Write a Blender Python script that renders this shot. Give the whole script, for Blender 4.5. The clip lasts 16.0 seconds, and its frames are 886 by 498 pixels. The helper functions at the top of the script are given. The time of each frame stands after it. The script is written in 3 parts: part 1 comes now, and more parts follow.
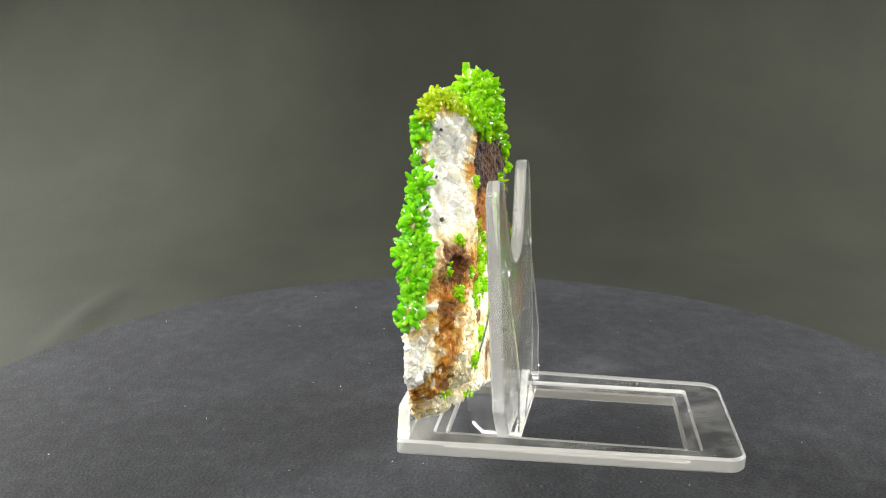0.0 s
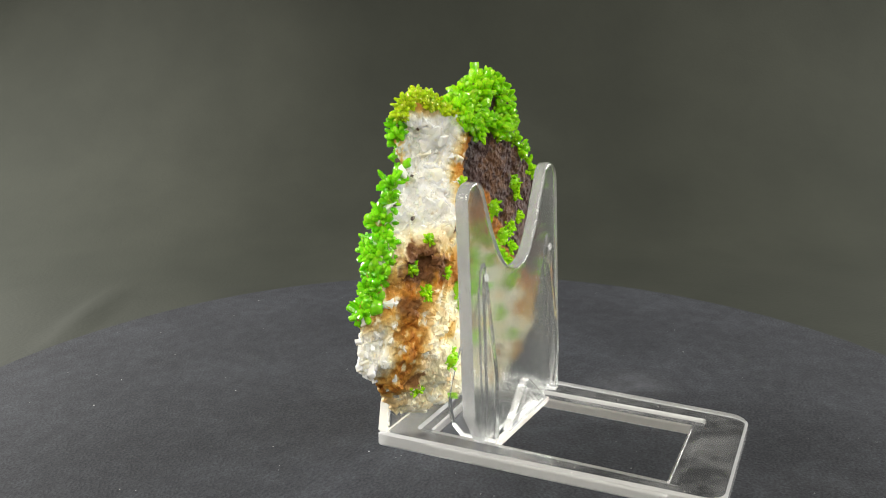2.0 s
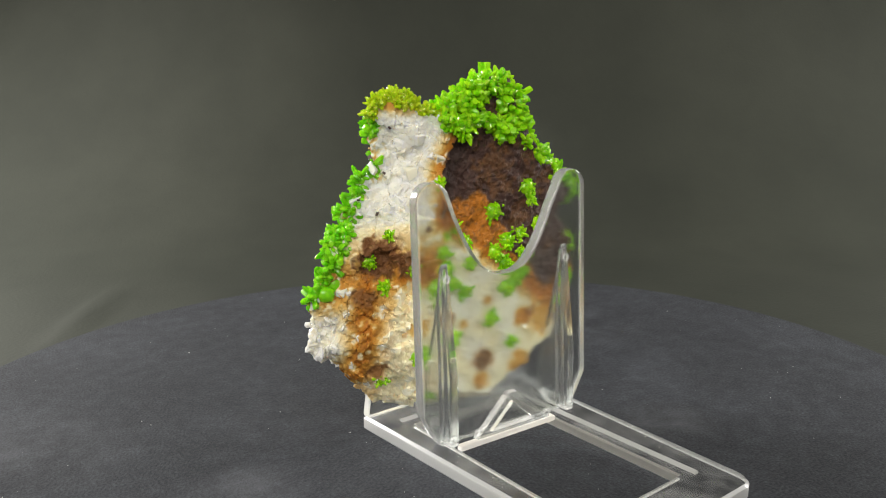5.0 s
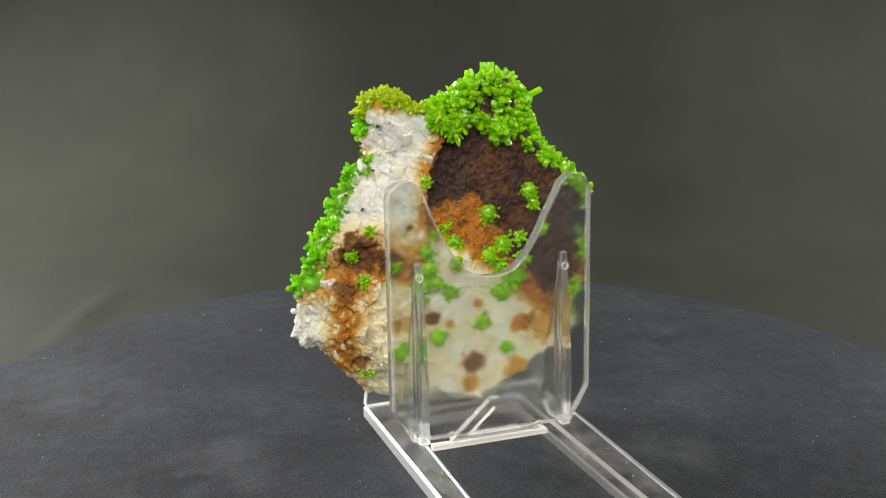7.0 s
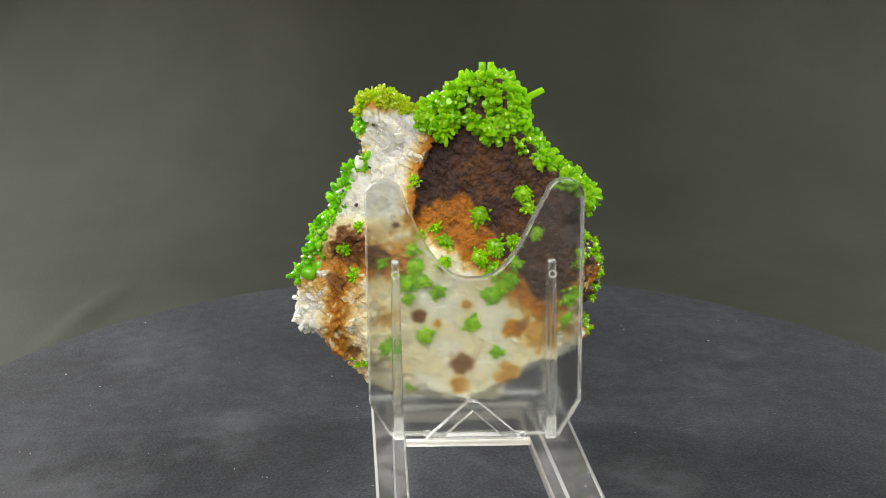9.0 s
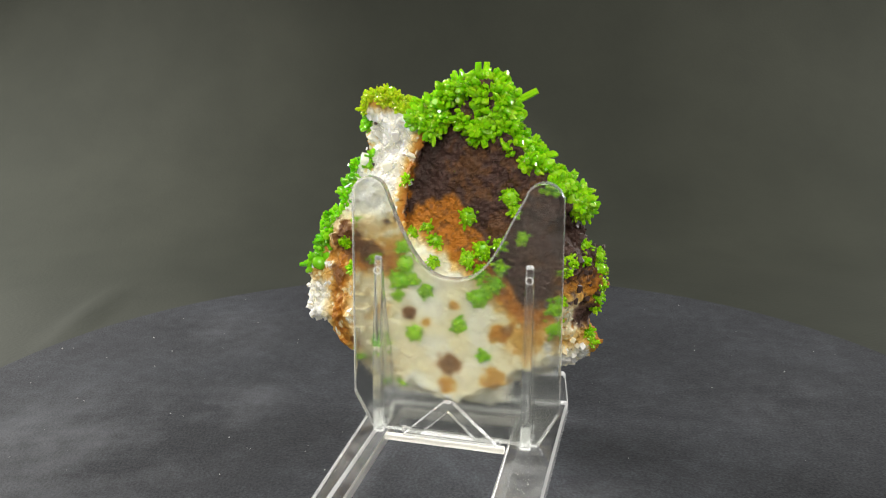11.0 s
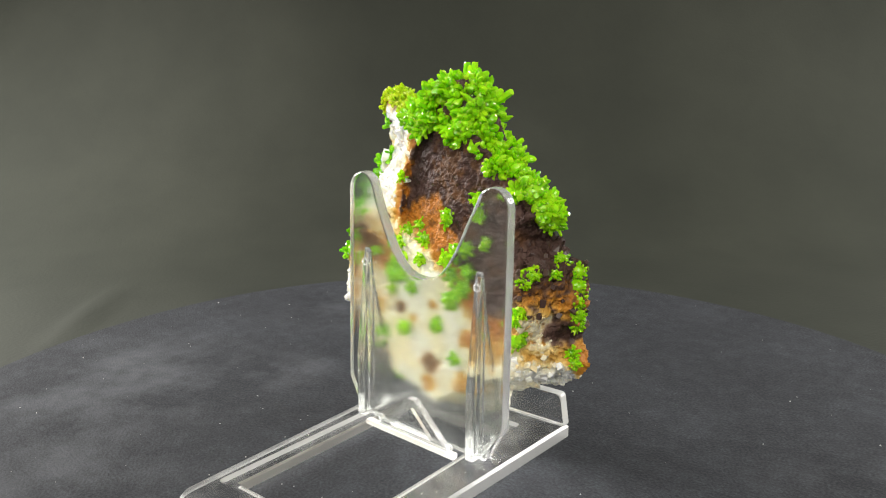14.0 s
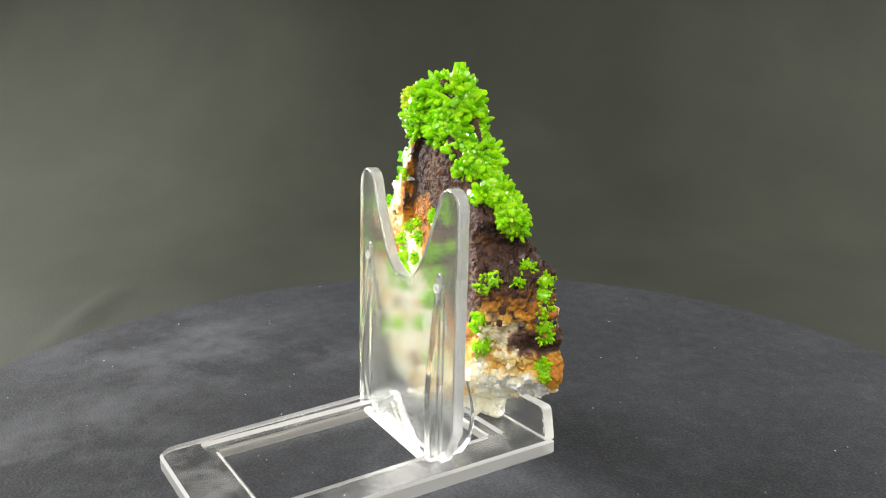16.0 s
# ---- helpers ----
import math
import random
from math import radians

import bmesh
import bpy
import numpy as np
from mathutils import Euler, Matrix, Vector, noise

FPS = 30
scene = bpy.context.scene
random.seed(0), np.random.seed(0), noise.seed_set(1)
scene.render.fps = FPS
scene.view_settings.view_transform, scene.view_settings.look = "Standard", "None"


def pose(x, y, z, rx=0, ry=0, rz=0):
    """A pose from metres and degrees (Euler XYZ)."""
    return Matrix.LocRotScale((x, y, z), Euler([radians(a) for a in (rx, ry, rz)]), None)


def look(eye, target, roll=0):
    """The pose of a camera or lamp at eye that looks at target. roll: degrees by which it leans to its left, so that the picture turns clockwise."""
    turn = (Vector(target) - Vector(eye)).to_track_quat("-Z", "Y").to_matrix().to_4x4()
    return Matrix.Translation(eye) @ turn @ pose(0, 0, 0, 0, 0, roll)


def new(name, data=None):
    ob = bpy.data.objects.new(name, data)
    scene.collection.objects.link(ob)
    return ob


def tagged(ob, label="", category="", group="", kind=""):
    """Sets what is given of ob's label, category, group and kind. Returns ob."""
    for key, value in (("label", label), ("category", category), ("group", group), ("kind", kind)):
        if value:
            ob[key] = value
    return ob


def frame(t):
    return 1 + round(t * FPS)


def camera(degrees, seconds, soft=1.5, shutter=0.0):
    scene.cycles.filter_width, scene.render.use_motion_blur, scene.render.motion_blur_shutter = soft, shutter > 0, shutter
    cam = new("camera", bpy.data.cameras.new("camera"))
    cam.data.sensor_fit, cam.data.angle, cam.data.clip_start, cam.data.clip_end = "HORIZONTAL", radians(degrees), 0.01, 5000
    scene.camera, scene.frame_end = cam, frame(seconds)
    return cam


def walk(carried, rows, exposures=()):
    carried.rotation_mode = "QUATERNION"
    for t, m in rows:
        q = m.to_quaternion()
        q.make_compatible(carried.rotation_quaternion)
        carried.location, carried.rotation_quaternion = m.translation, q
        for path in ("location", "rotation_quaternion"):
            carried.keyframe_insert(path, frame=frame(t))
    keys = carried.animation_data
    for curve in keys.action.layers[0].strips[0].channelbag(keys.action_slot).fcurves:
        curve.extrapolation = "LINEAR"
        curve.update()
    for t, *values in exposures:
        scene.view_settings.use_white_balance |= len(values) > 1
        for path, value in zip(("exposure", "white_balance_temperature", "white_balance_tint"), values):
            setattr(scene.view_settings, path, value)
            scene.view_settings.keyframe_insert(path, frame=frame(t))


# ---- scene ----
MM = 0.001
CLIP = 16.0

# camera: stands still, a hand's width from the turntable
cam = camera(58.52, CLIP, soft=1.1)
EYE = Vector((0.0, -0.190, 0.0889))
VIEW = look(EYE, EYE + Vector((-0.0098, 0.9745, -0.2244)), roll=-0.39)
walk(cam, [(0.0, VIEW), (CLIP, VIEW)], exposures=[(0.0, 0.41), (1.5, 0.26), (3.5, 0.09), (7.0, 0.04), (9.0, 0.06), (13.0, 0.09), (14.5, 0.22), (CLIP, 0.34)])


def turn(t):
    """The turntable's angle in degrees."""
    return 13.54 - 8.541 * (t - 8.0) - 1.368 * ((t - 8.0) / 8.0) ** 2


# ---- light ----
world = bpy.data.worlds.new("room_light")
scene.world = world
world.use_nodes = True
world.node_tree.nodes["Background"].inputs[0].default_value = (0.55, 0.58, 0.6, 1)
world.node_tree.nodes["Background"].inputs[1].default_value = 0.06


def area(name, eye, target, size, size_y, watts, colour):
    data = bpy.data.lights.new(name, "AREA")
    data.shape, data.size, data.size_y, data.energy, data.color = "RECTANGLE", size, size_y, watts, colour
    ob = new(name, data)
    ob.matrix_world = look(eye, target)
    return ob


# Unseen side fills, added to brighten the backdrop's sides and the felt.
area("added_fill_left", (-0.60, 0.32, 0.31), (-0.36, 0.12, 0.03), 0.30, 0.25, 7.5, (1.0, 0.98, 0.95))
area("added_fill_right", (0.62, 0.24, 0.29), (0.27, 0.16, -0.02), 0.30, 0.25, 3.8, (1.0, 0.99, 0.96))
# Out-of-view key lamp, assumed from how the stone is lit.
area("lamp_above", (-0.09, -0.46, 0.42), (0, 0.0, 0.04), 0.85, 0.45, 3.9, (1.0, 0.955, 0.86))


# ---- materials ----
def material(name, colour, rough=0.5, **inputs):
    m = bpy.data.materials.new(name)
    m.use_nodes = True
    b = m.node_tree.nodes["Principled BSDF"]
    b.inputs["Base Color"].default_value = (*colour, 1)
    b.inputs["Roughness"].default_value = rough
    for key, value in inputs.items():
        b.inputs[key.replace("_", " ")].default_value = value
    return m


def node(m, kind, **values):
    n = m.node_tree.nodes.new(kind)
    for key, value in values.items():
        n.inputs[key.replace("_", " ")].default_value = value
    return n


def link(m, a, b):
    m.node_tree.links.new(a, b)


def shader(m):
    return m.node_tree.nodes["Principled BSDF"]


def ramp(m, source, stops):
    n = m.node_tree.nodes.new("ShaderNodeValToRGB")
    while len(n.color_ramp.elements) < len(stops):
        n.color_ramp.elements.new(0.5)
    for e, (p, c) in zip(n.color_ramp.elements, stops):
        e.position, e.color = p, (*c, 1)
    link(m, source, n.inputs[0])
    return n.outputs[0]


def noise_tex(m, scale, detail=4.0, rough=0.55, coords=None):
    n = node(m, "ShaderNodeTexNoise", Scale=scale, Detail=detail, Roughness=rough)
    if coords is None:
        coords = m.node_tree.nodes.new("ShaderNodeTexCoord").outputs["Object"]
    link(m, coords, n.inputs["Vector"])
    return n


def bump(m, height, strength, distance, normal=None):
    n = node(m, "ShaderNodeBump", Strength=strength, Distance=distance)
    link(m, height, n.inputs["Height"])
    if normal:
        link(m, normal, n.inputs["Normal"])
    return n.outputs["Normal"]


def felt_material():
    m = material("dark_felt", (0.04, 0.04, 0.045), 0.85, Specular_IOR_Level=0.25)
    fine, wide, blotch = noise_tex(m, 1500, 3), noise_tex(m, 22, 5, 0.65), noise_tex(m, 190, 5, 0.7)
    mix = node(m, "ShaderNodeMix")
    mix.data_type = "RGBA"
    link(m, ramp(m, wide.outputs[0], [(0.3, (0.017, 0.0185, 0.0215)), (0.5, (0.026, 0.0285, 0.0325)), (0.78, (0.050, 0.055, 0.063))]), mix.inputs[6])
    link(m, ramp(m, fine.outputs[0], [(0.35, (0.008, 0.008, 0.010)), (0.7, (0.072, 0.076, 0.085))]), mix.inputs[7])
    mix.inputs[0].default_value = 0.4
    mul = node(m, "ShaderNodeMix")
    mul.data_type, mul.blend_type = "RGBA", "MULTIPLY"
    mul.inputs[0].default_value = 1.0
    link(m, mix.outputs[2], mul.inputs[6])
    link(m, ramp(m, blotch.outputs[0], [(0.3, (0.85, 0.85, 0.88)), (0.5, (1.1, 1.1, 1.12)), (0.75, (1.5, 1.5, 1.52))]), mul.inputs[7])
    link(m, mul.outputs[2], shader(m).inputs["Base Color"])
    co = m.node_tree.nodes.new("ShaderNodeTexCoord").outputs["Object"]
    last = mul.outputs[2]
    # Four scuffs; the last two broad patches paint the felt's lighter sheen in.
    for sx, sy, r, k in ((-0.062, -0.006, 0.022, 0.45), (0.041, -0.037, 0.015, 0.5), (-0.09, 0.05, 0.03, 0.25), (0.085, 0.03, 0.025, 0.2), (-0.09, -0.045, 0.055, 0.5), (-0.035, -0.095, 0.05, 0.45)):
        away = node(m, "ShaderNodeVectorMath")
        away.operation = "DISTANCE"
        link(m, co, away.inputs[0])
        away.inputs[1].default_value = (sx, sy, 0)
        fade = node(m, "ShaderNodeMapRange")
        link(m, away.outputs["Value"], fade.inputs["Value"])
        fade.inputs["From Min"].default_value, fade.inputs["From Max"].default_value = r, r * 0.2
        fade.inputs["To Max"].default_value = k
        wear_sheen = node(m, "ShaderNodeMath")
        wear_sheen.operation = "MULTIPLY"
        link(m, fade.outputs[0], wear_sheen.inputs[0])
        link(m, ramp(m, wide.outputs[0], [(0.42, (0, 0, 0)), (0.62, (1, 1, 1))]), wear_sheen.inputs[1])
        scuff_sheen = node(m, "ShaderNodeMix")
        scuff_sheen.data_type = "RGBA"
        link(m, wear_sheen.outputs[0], scuff_sheen.inputs[0])
        link(m, last, scuff_sheen.inputs[6])
        scuff_sheen.inputs[7].default_value = (0.16, 0.165, 0.18, 1)
        last = scuff_sheen.outputs[2]
    link(m, last, shader(m).inputs["Base Color"])
    b1 = bump(m, blotch.outputs[0], 0.25, 0.0006)
    link(m, bump(m, fine.outputs[0], 0.5, 0.0004, b1), shader(m).inputs["Normal"])
    return m


def backdrop_material():
    m = material("grey_green_backdrop", (0.07, 0.07, 0.055), 0.8, Specular_IOR_Level=0.3)
    wide = noise_tex(m, 5.0, 6, 0.62)
    link(m, ramp(m, wide.outputs[0], [(0.25, (0.023, 0.0255, 0.0185)), (0.5, (0.0335, 0.036, 0.0265)), (0.8, (0.048, 0.0505, 0.0378))]), shader(m).inputs["Base Color"])
    link(m, bump(m, noise_tex(m, 400, 3).outputs[0], 0.2, 0.001), shader(m).inputs["Normal"])
    return m


def acrylic_material(name, rough, streak, clear, tone=(0.97, 0.98, 0.98), brushed=0.0, haze=0.01):
    m = material(name, tone, rough, IOR=1.49, Transmission_Weight=clear)
    co = m.node_tree.nodes.new("ShaderNodeTexCoord").outputs["Object"]
    last = bump(m, noise_tex(m, 60, 3, coords=co).outputs[0], streak, 0.0006)
    if brushed:
        # fine upright brush lines
        line = node(m, "ShaderNodeMapping", Scale=(1.0, 1.0, 0.04))
        link(m, co, line.inputs["Vector"])
        last = bump(m, noise_tex(m, 9000, 1, coords=line.outputs[0]).outputs[0], brushed, 0.00008, last)
    link(m, last, shader(m).inputs["Normal"])
    # cloudy wear; on the base it also stands in for reflected light
    wear_sheen = node(m, "ShaderNodeMapRange")
    link(m, noise_tex(m, 110, 5, 0.65, co).outputs[0], wear_sheen.inputs["Value"])
    wear_sheen.inputs["From Min"].default_value, wear_sheen.inputs["From Max"].default_value = 0.42, 0.66
    wear_sheen.inputs["To Min"].default_value, wear_sheen.inputs["To Max"].default_value = clear, clear - haze
    link(m, wear_sheen.outputs[0], shader(m).inputs["Transmission Weight"])
    return m


def stone_material():
    m = material("quartz_and_ironstone", (0.6, 0.58, 0.5), 0.5, Subsurface_Weight=0.7, Subsurface_Scale=0.0014)
    shader(m).inputs["Subsurface Radius"].default_value = (1.0, 0.95, 0.8)
    tint = m.node_tree.nodes.new("ShaderNodeVertexColor")
    tint.layer_name = "tint"
    co = m.node_tree.nodes.new("ShaderNodeTexCoord").outputs["Object"]
    grain = noise_tex(m, 900, 4, 0.6, co)
    mul = node(m, "ShaderNodeMix")
    mul.data_type, mul.blend_type = "RGBA", "MULTIPLY"
    mul.inputs[0].default_value = 1.0
    link(m, tint.outputs[0], mul.inputs[6])
    link(m, ramp(m, grain.outputs[0], [(0.25, (0.93, 0.92, 0.90)), (0.6, (1.0, 1.0, 1.0))]), mul.inputs[7])
    blocks = node(m, "ShaderNodeTexVoronoi", Scale=330.0)
    link(m, co, blocks.inputs["Vector"])
    tone = node(m, "ShaderNodeMix")
    tone.data_type, tone.blend_type = "RGBA", "MULTIPLY"
    tone.inputs[0].default_value = 1.0
    link(m, mul.outputs[2], tone.inputs[6])
    link(m, ramp(m, blocks.outputs["Color"], [(0.15, (0.92, 0.92, 0.90)), (0.5, (0.98, 0.98, 0.97)), (0.8, (1.0, 1.0, 1.0))]), tone.inputs[7])
    link(m, tone.outputs[2], shader(m).inputs["Base Color"])
    link(m, tint.outputs["Alpha"], shader(m).inputs["Subsurface Weight"])
    normal = None
    for scale, strength in ((330.0, 0.28), (800.0, 0.16), (1900.0, 0.12)):
        cells = node(m, "ShaderNodeTexVoronoi", Scale=scale)
        link(m, co, cells.inputs["Vector"])
        off, way, dot = (node(m, "ShaderNodeVectorMath") for _ in range(3))
        off.operation, way.operation, dot.operation = "SUBTRACT", "SUBTRACT", "DOT_PRODUCT"
        link(m, co, off.inputs[0])
        link(m, cells.outputs["Position"], off.inputs[1])
        link(m, cells.outputs["Color"], way.inputs[0])
        way.inputs[1].default_value = (0.5, 0.5, 0.5)
        link(m, off.outputs[0], dot.inputs[0])
        link(m, way.outputs[0], dot.inputs[1])
        normal = bump(m, dot.outputs["Value"], strength, 1.0, normal)
        ease = node(m, "ShaderNodeMapRange")
        link(m, tint.outputs["Alpha"], ease.inputs["Value"])
        ease.inputs["From Max"].default_value = 0.5
        ease.inputs["To Min"].default_value, ease.inputs["To Max"].default_value = 0.3, strength
        link(m, ease.outputs[0], normal.node.inputs["Strength"])
    link(m, bump(m, grain.outputs[0], 0.06, 0.0004, normal), shader(m).inputs["Normal"])
    gloss = node(m, "ShaderNodeMapRange")
    link(m, tint.outputs["Alpha"], gloss.inputs["Value"])
    gloss.inputs["From Max"].default_value = 0.6
    gloss.inputs["To Min"].default_value, gloss.inputs["To Max"].default_value = 0.68, 0.24
    link(m, gloss.outputs[0], shader(m).inputs["Roughness"])
    return m


def grain_material(name, dark, middle, light):
    m = material(name, middle, 0.3, Subsurface_Weight=0.6, Subsurface_Scale=0.0008, IOR=1.54)
    shader(m).inputs["Subsurface Radius"].default_value = (1.0, 0.95, 0.8)
    info = m.node_tree.nodes.new("ShaderNodeObjectInfo")
    link(m, ramp(m, info.outputs["Random"], [(0.0, dark), (0.35, middle), (1.0, light)]), shader(m).inputs["Base Color"])
    fine = noise_tex(m, 1400, 3, 0.6)
    link(m, bump(m, fine.outputs[0], 0.18, 0.0003), shader(m).inputs["Normal"])
    return m


def crystal_material(name, dark, light):
    m = material(name, light, 0.12, Subsurface_Weight=0.65, Subsurface_Scale=0.0014, IOR=1.55, Transmission_Weight=0.12)
    shader(m).inputs["Subsurface Radius"].default_value = (0.7, 1.0, 0.25)
    info = m.node_tree.nodes.new("ShaderNodeObjectInfo")
    isl = m.node_tree.nodes.new("ShaderNodeNewGeometry")
    add = m.node_tree.nodes.new("ShaderNodeMath")
    add.operation = "ADD"
    link(m, info.outputs["Random"], add.inputs[0])
    link(m, isl.outputs["Random Per Island"], add.inputs[1])
    frac = m.node_tree.nodes.new("ShaderNodeMath")
    frac.operation = "FRACT"
    link(m, add.outputs[0], frac.inputs[0])
    link(m, ramp(m, frac.outputs[0], [(0.0, dark), (1.0, light)]), shader(m).inputs["Base Color"])
    return m


FELT = felt_material()
BACK = backdrop_material()
ACRYLIC = acrylic_material("clear_acrylic", 0.04, 0.08, 0.985)
# Milkier than frosting alone: the white stands in for light the edges gather.
EDGE = acrylic_material("frosted_edge_painted_bright", 0.14, 0.05, 0.50)
FROST = acrylic_material("sawn_acrylic", 0.3, 0.05, 0.70, (0.95, 0.93, 0.88))
# Scuffs, with reflected lamp light painted in as a whitish cloudiness.
SCUFFED_SHEEN = acrylic_material("scuffed_sheen_acrylic", 0.09, 0.08, 0.965, haze=0.15)
# Its milky share stands in for bright reflections along the rims.
RIM = acrylic_material("polished_edge_painted_bright", 0.10, 0.05, 0.75)
# Hazy; the grey tone stands in for the shadow this plate doesn't cast.
PLATE = acrylic_material("hazy_acrylic", 0.15, 0.10, 0.985, (0.63, 0.65, 0.63), 0.25)
STONE = stone_material()
GRAIN = grain_material("broken_quartz", (0.96, 0.90, 0.74), (0.98, 0.955, 0.86), (0.99, 0.98, 0.93))
HONEY = grain_material("honey_quartz", (0.70, 0.42, 0.14), (0.90, 0.72, 0.42), (0.96, 0.88, 0.68))
GREEN = crystal_material("lime_green_crystal", (0.20, 0.56, 0.002), (0.45, 0.92, 0.014))
EMERALD = crystal_material("deep_green_crystal", (0.14, 0.52, 0.004), (0.34, 0.88, 0.02))
YELLOW = crystal_material("yellow_green_crystal", (0.38, 0.58, 0.004), (0.66, 0.88, 0.025))
WALL = material("room_wall_paint", (0.6, 0.59, 0.57), 0.8)
ORE = material("dark_iron_ore", (0.07, 0.040, 0.033), 0.34)
DARK = material("dark_plastic", (0.03, 0.03, 0.032), 0.5)


# ---- helpers of the scene ----
def finish(name, bm, mat, smooth=False):
    me = bpy.data.meshes.new(name)
    bmesh.ops.recalc_face_normals(bm, faces=bm.faces)
    bm.to_mesh(me)
    bm.free()
    if smooth:
        me.polygons.foreach_set("use_smooth", [True] * len(me.polygons))
    me.materials.append(mat)
    return me


def frost_edges(ob, axis, mat=None):
    """The cut edges of an acrylic part, away from its flat faces, are frosted and whitened in place of gathered light.
    """
    ob.data.materials.append(mat or EDGE)
    for p in ob.data.polygons:
        p.material_index = 0 if abs(p.normal[axis]) > 0.9 else 1
    return ob


def part(name, bm, mat, parent, label="", smooth=False):
    ob = new(name, finish(name, bm, mat, smooth))
    ob.parent = parent
    return tagged(ob, label)


def prism(outline, place, depth, bevel=0.0):
    """Outline (pairs, mm) drawn through place(u, v, w) and pushed through from w=0 to w=depth (mm)."""
    bm = bmesh.new()
    a = [bm.verts.new(Vector(place(u, v, 0)) * MM) for u, v in outline]
    b = [bm.verts.new(Vector(place(u, v, depth)) * MM) for u, v in outline]
    bm.faces.new(a), bm.faces.new(b[::-1])
    for i in range(len(a)):
        j = (i + 1) % len(a)
        bm.faces.new((a[j], a[i], b[i], b[j]))
    bmesh.ops.recalc_face_normals(bm, faces=bm.faces)
    if bevel:
        edges = [e for e in bm.edges if e.calc_face_angle(0) > 0.5]
        bmesh.ops.bevel(bm, geom=edges, offset=bevel * MM, segments=2, profile=0.5, affect="EDGES", clamp_overlap=True)
    return bm


def box(x0, x1, y0, y1, z0, z1, bevel=0.0):
    return prism([(x0, y0), (x1, y0), (x1, y1), (x0, y1)], lambda u, v, w: (u, v, z0 + w), z1 - z0, bevel)


def round_rect(x0, x1, y0, y1, radii, k=6):
    """A rounded rectangle, corner by corner from (x1, y1) round to (x1, y0); radii for front (y1) and rear (y0)."""
    pts = []
    for cx, cy, a0, r in ((x1, y1, 0, radii[0]), (x0, y1, 90, radii[0]), (x0, y0, 180, radii[1]), (x1, y0, 270, radii[1])):
        sx, sy = (-1 if cx == x1 else 1), (-1 if cy == y1 else 1)
        for i in range(k + 1):
            a = radians(a0 + 90 * i / k)
            pts.append((cx + sx * r + r * math.cos(a), cy + sy * r + r * math.sin(a)))
    return pts


def ring_loft(loops):
    """Closed rings of equal count, joined in turn and back to the first."""
    bm = bmesh.new()
    rows = [[bm.verts.new(Vector(p) * MM) for p in loop] for loop in loops]
    for i, row in enumerate(rows):
        nxt = rows[(i + 1) % len(rows)]
        for j in range(len(row)):
            k = (j + 1) % len(row)
            bm.faces.new((row[j], row[k], nxt[k], nxt[j]))
    return bm


def disc_mesh(radius, z0, z1, wobble, seg, bevel):
    bm = bmesh.new()
    rings = []
    for r, z in ((radius - bevel, z0), (radius, z0 + bevel), (radius, z1 - bevel), (radius - bevel * 0.3, z1 - bevel * 0.3), (radius - bevel, z1)):
        ring = []
        for i in range(seg):
            a = 2 * math.pi * i / seg
            k = 1 + wobble * (math.sin(3 * a + 0.6) + 0.6 * math.sin(7 * a + 1.0))
            ring.append(bm.verts.new((r * k * math.cos(a) * MM, r * k * math.sin(a) * MM, z * MM)))
        rings.append(ring)
    for a, b in zip(rings, rings[1:]):
        for i in range(seg):
            bm.faces.new((a[i], a[(i + 1) % seg], b[(i + 1) % seg], b[i]))
    bm.faces.new(rings[0][::-1]), bm.faces.new(rings[-1])
    return bm


# ---- the room ----
def sheet(name, corners, mat, label):
    """A wall or slab from two opposite corners (m)."""
    (x0, y0, z0), (x1, y1, z1) = corners
    bm = box(x0 / MM, x1 / MM, y0 / MM, y1 / MM, z0 / MM, z1 / MM)
    return tagged(new(name, finish(name, bm, mat)), label, "wall", kind="structure")


# Unseen walls, ceiling and floor, added to close the room and bounce light.
sheet("wall_north", ((-1.6, 1.5, -0.8), (1.6, 1.6, 1.7)), WALL, "plain room wall, unseen, added to bounce light")
sheet("wall_south", ((-1.6, -1.6, -0.8), (1.6, -1.5, 1.7)), WALL, "plain room wall, unseen, added to bounce light")
sheet("wall_east", ((1.6, -1.6, -0.8), (1.7, 1.6, 1.7)), WALL, "plain room wall, unseen, added to bounce light")
sheet("wall_west", ((-1.7, -1.6, -0.8), (-1.6, 1.6, 1.7)), WALL, "plain room wall, unseen, added to bounce light")
sheet("ceiling", ((-1.6, -1.5, 1.7), (1.6, 1.5, 1.8)), WALL, "plain room ceiling, unseen, added to bounce light")
sheet("floor", ((-1.6, -1.5, -0.164), (1.6, 1.5, -0.064)), WALL, "plain room floor, unseen, added beneath the backdrop")


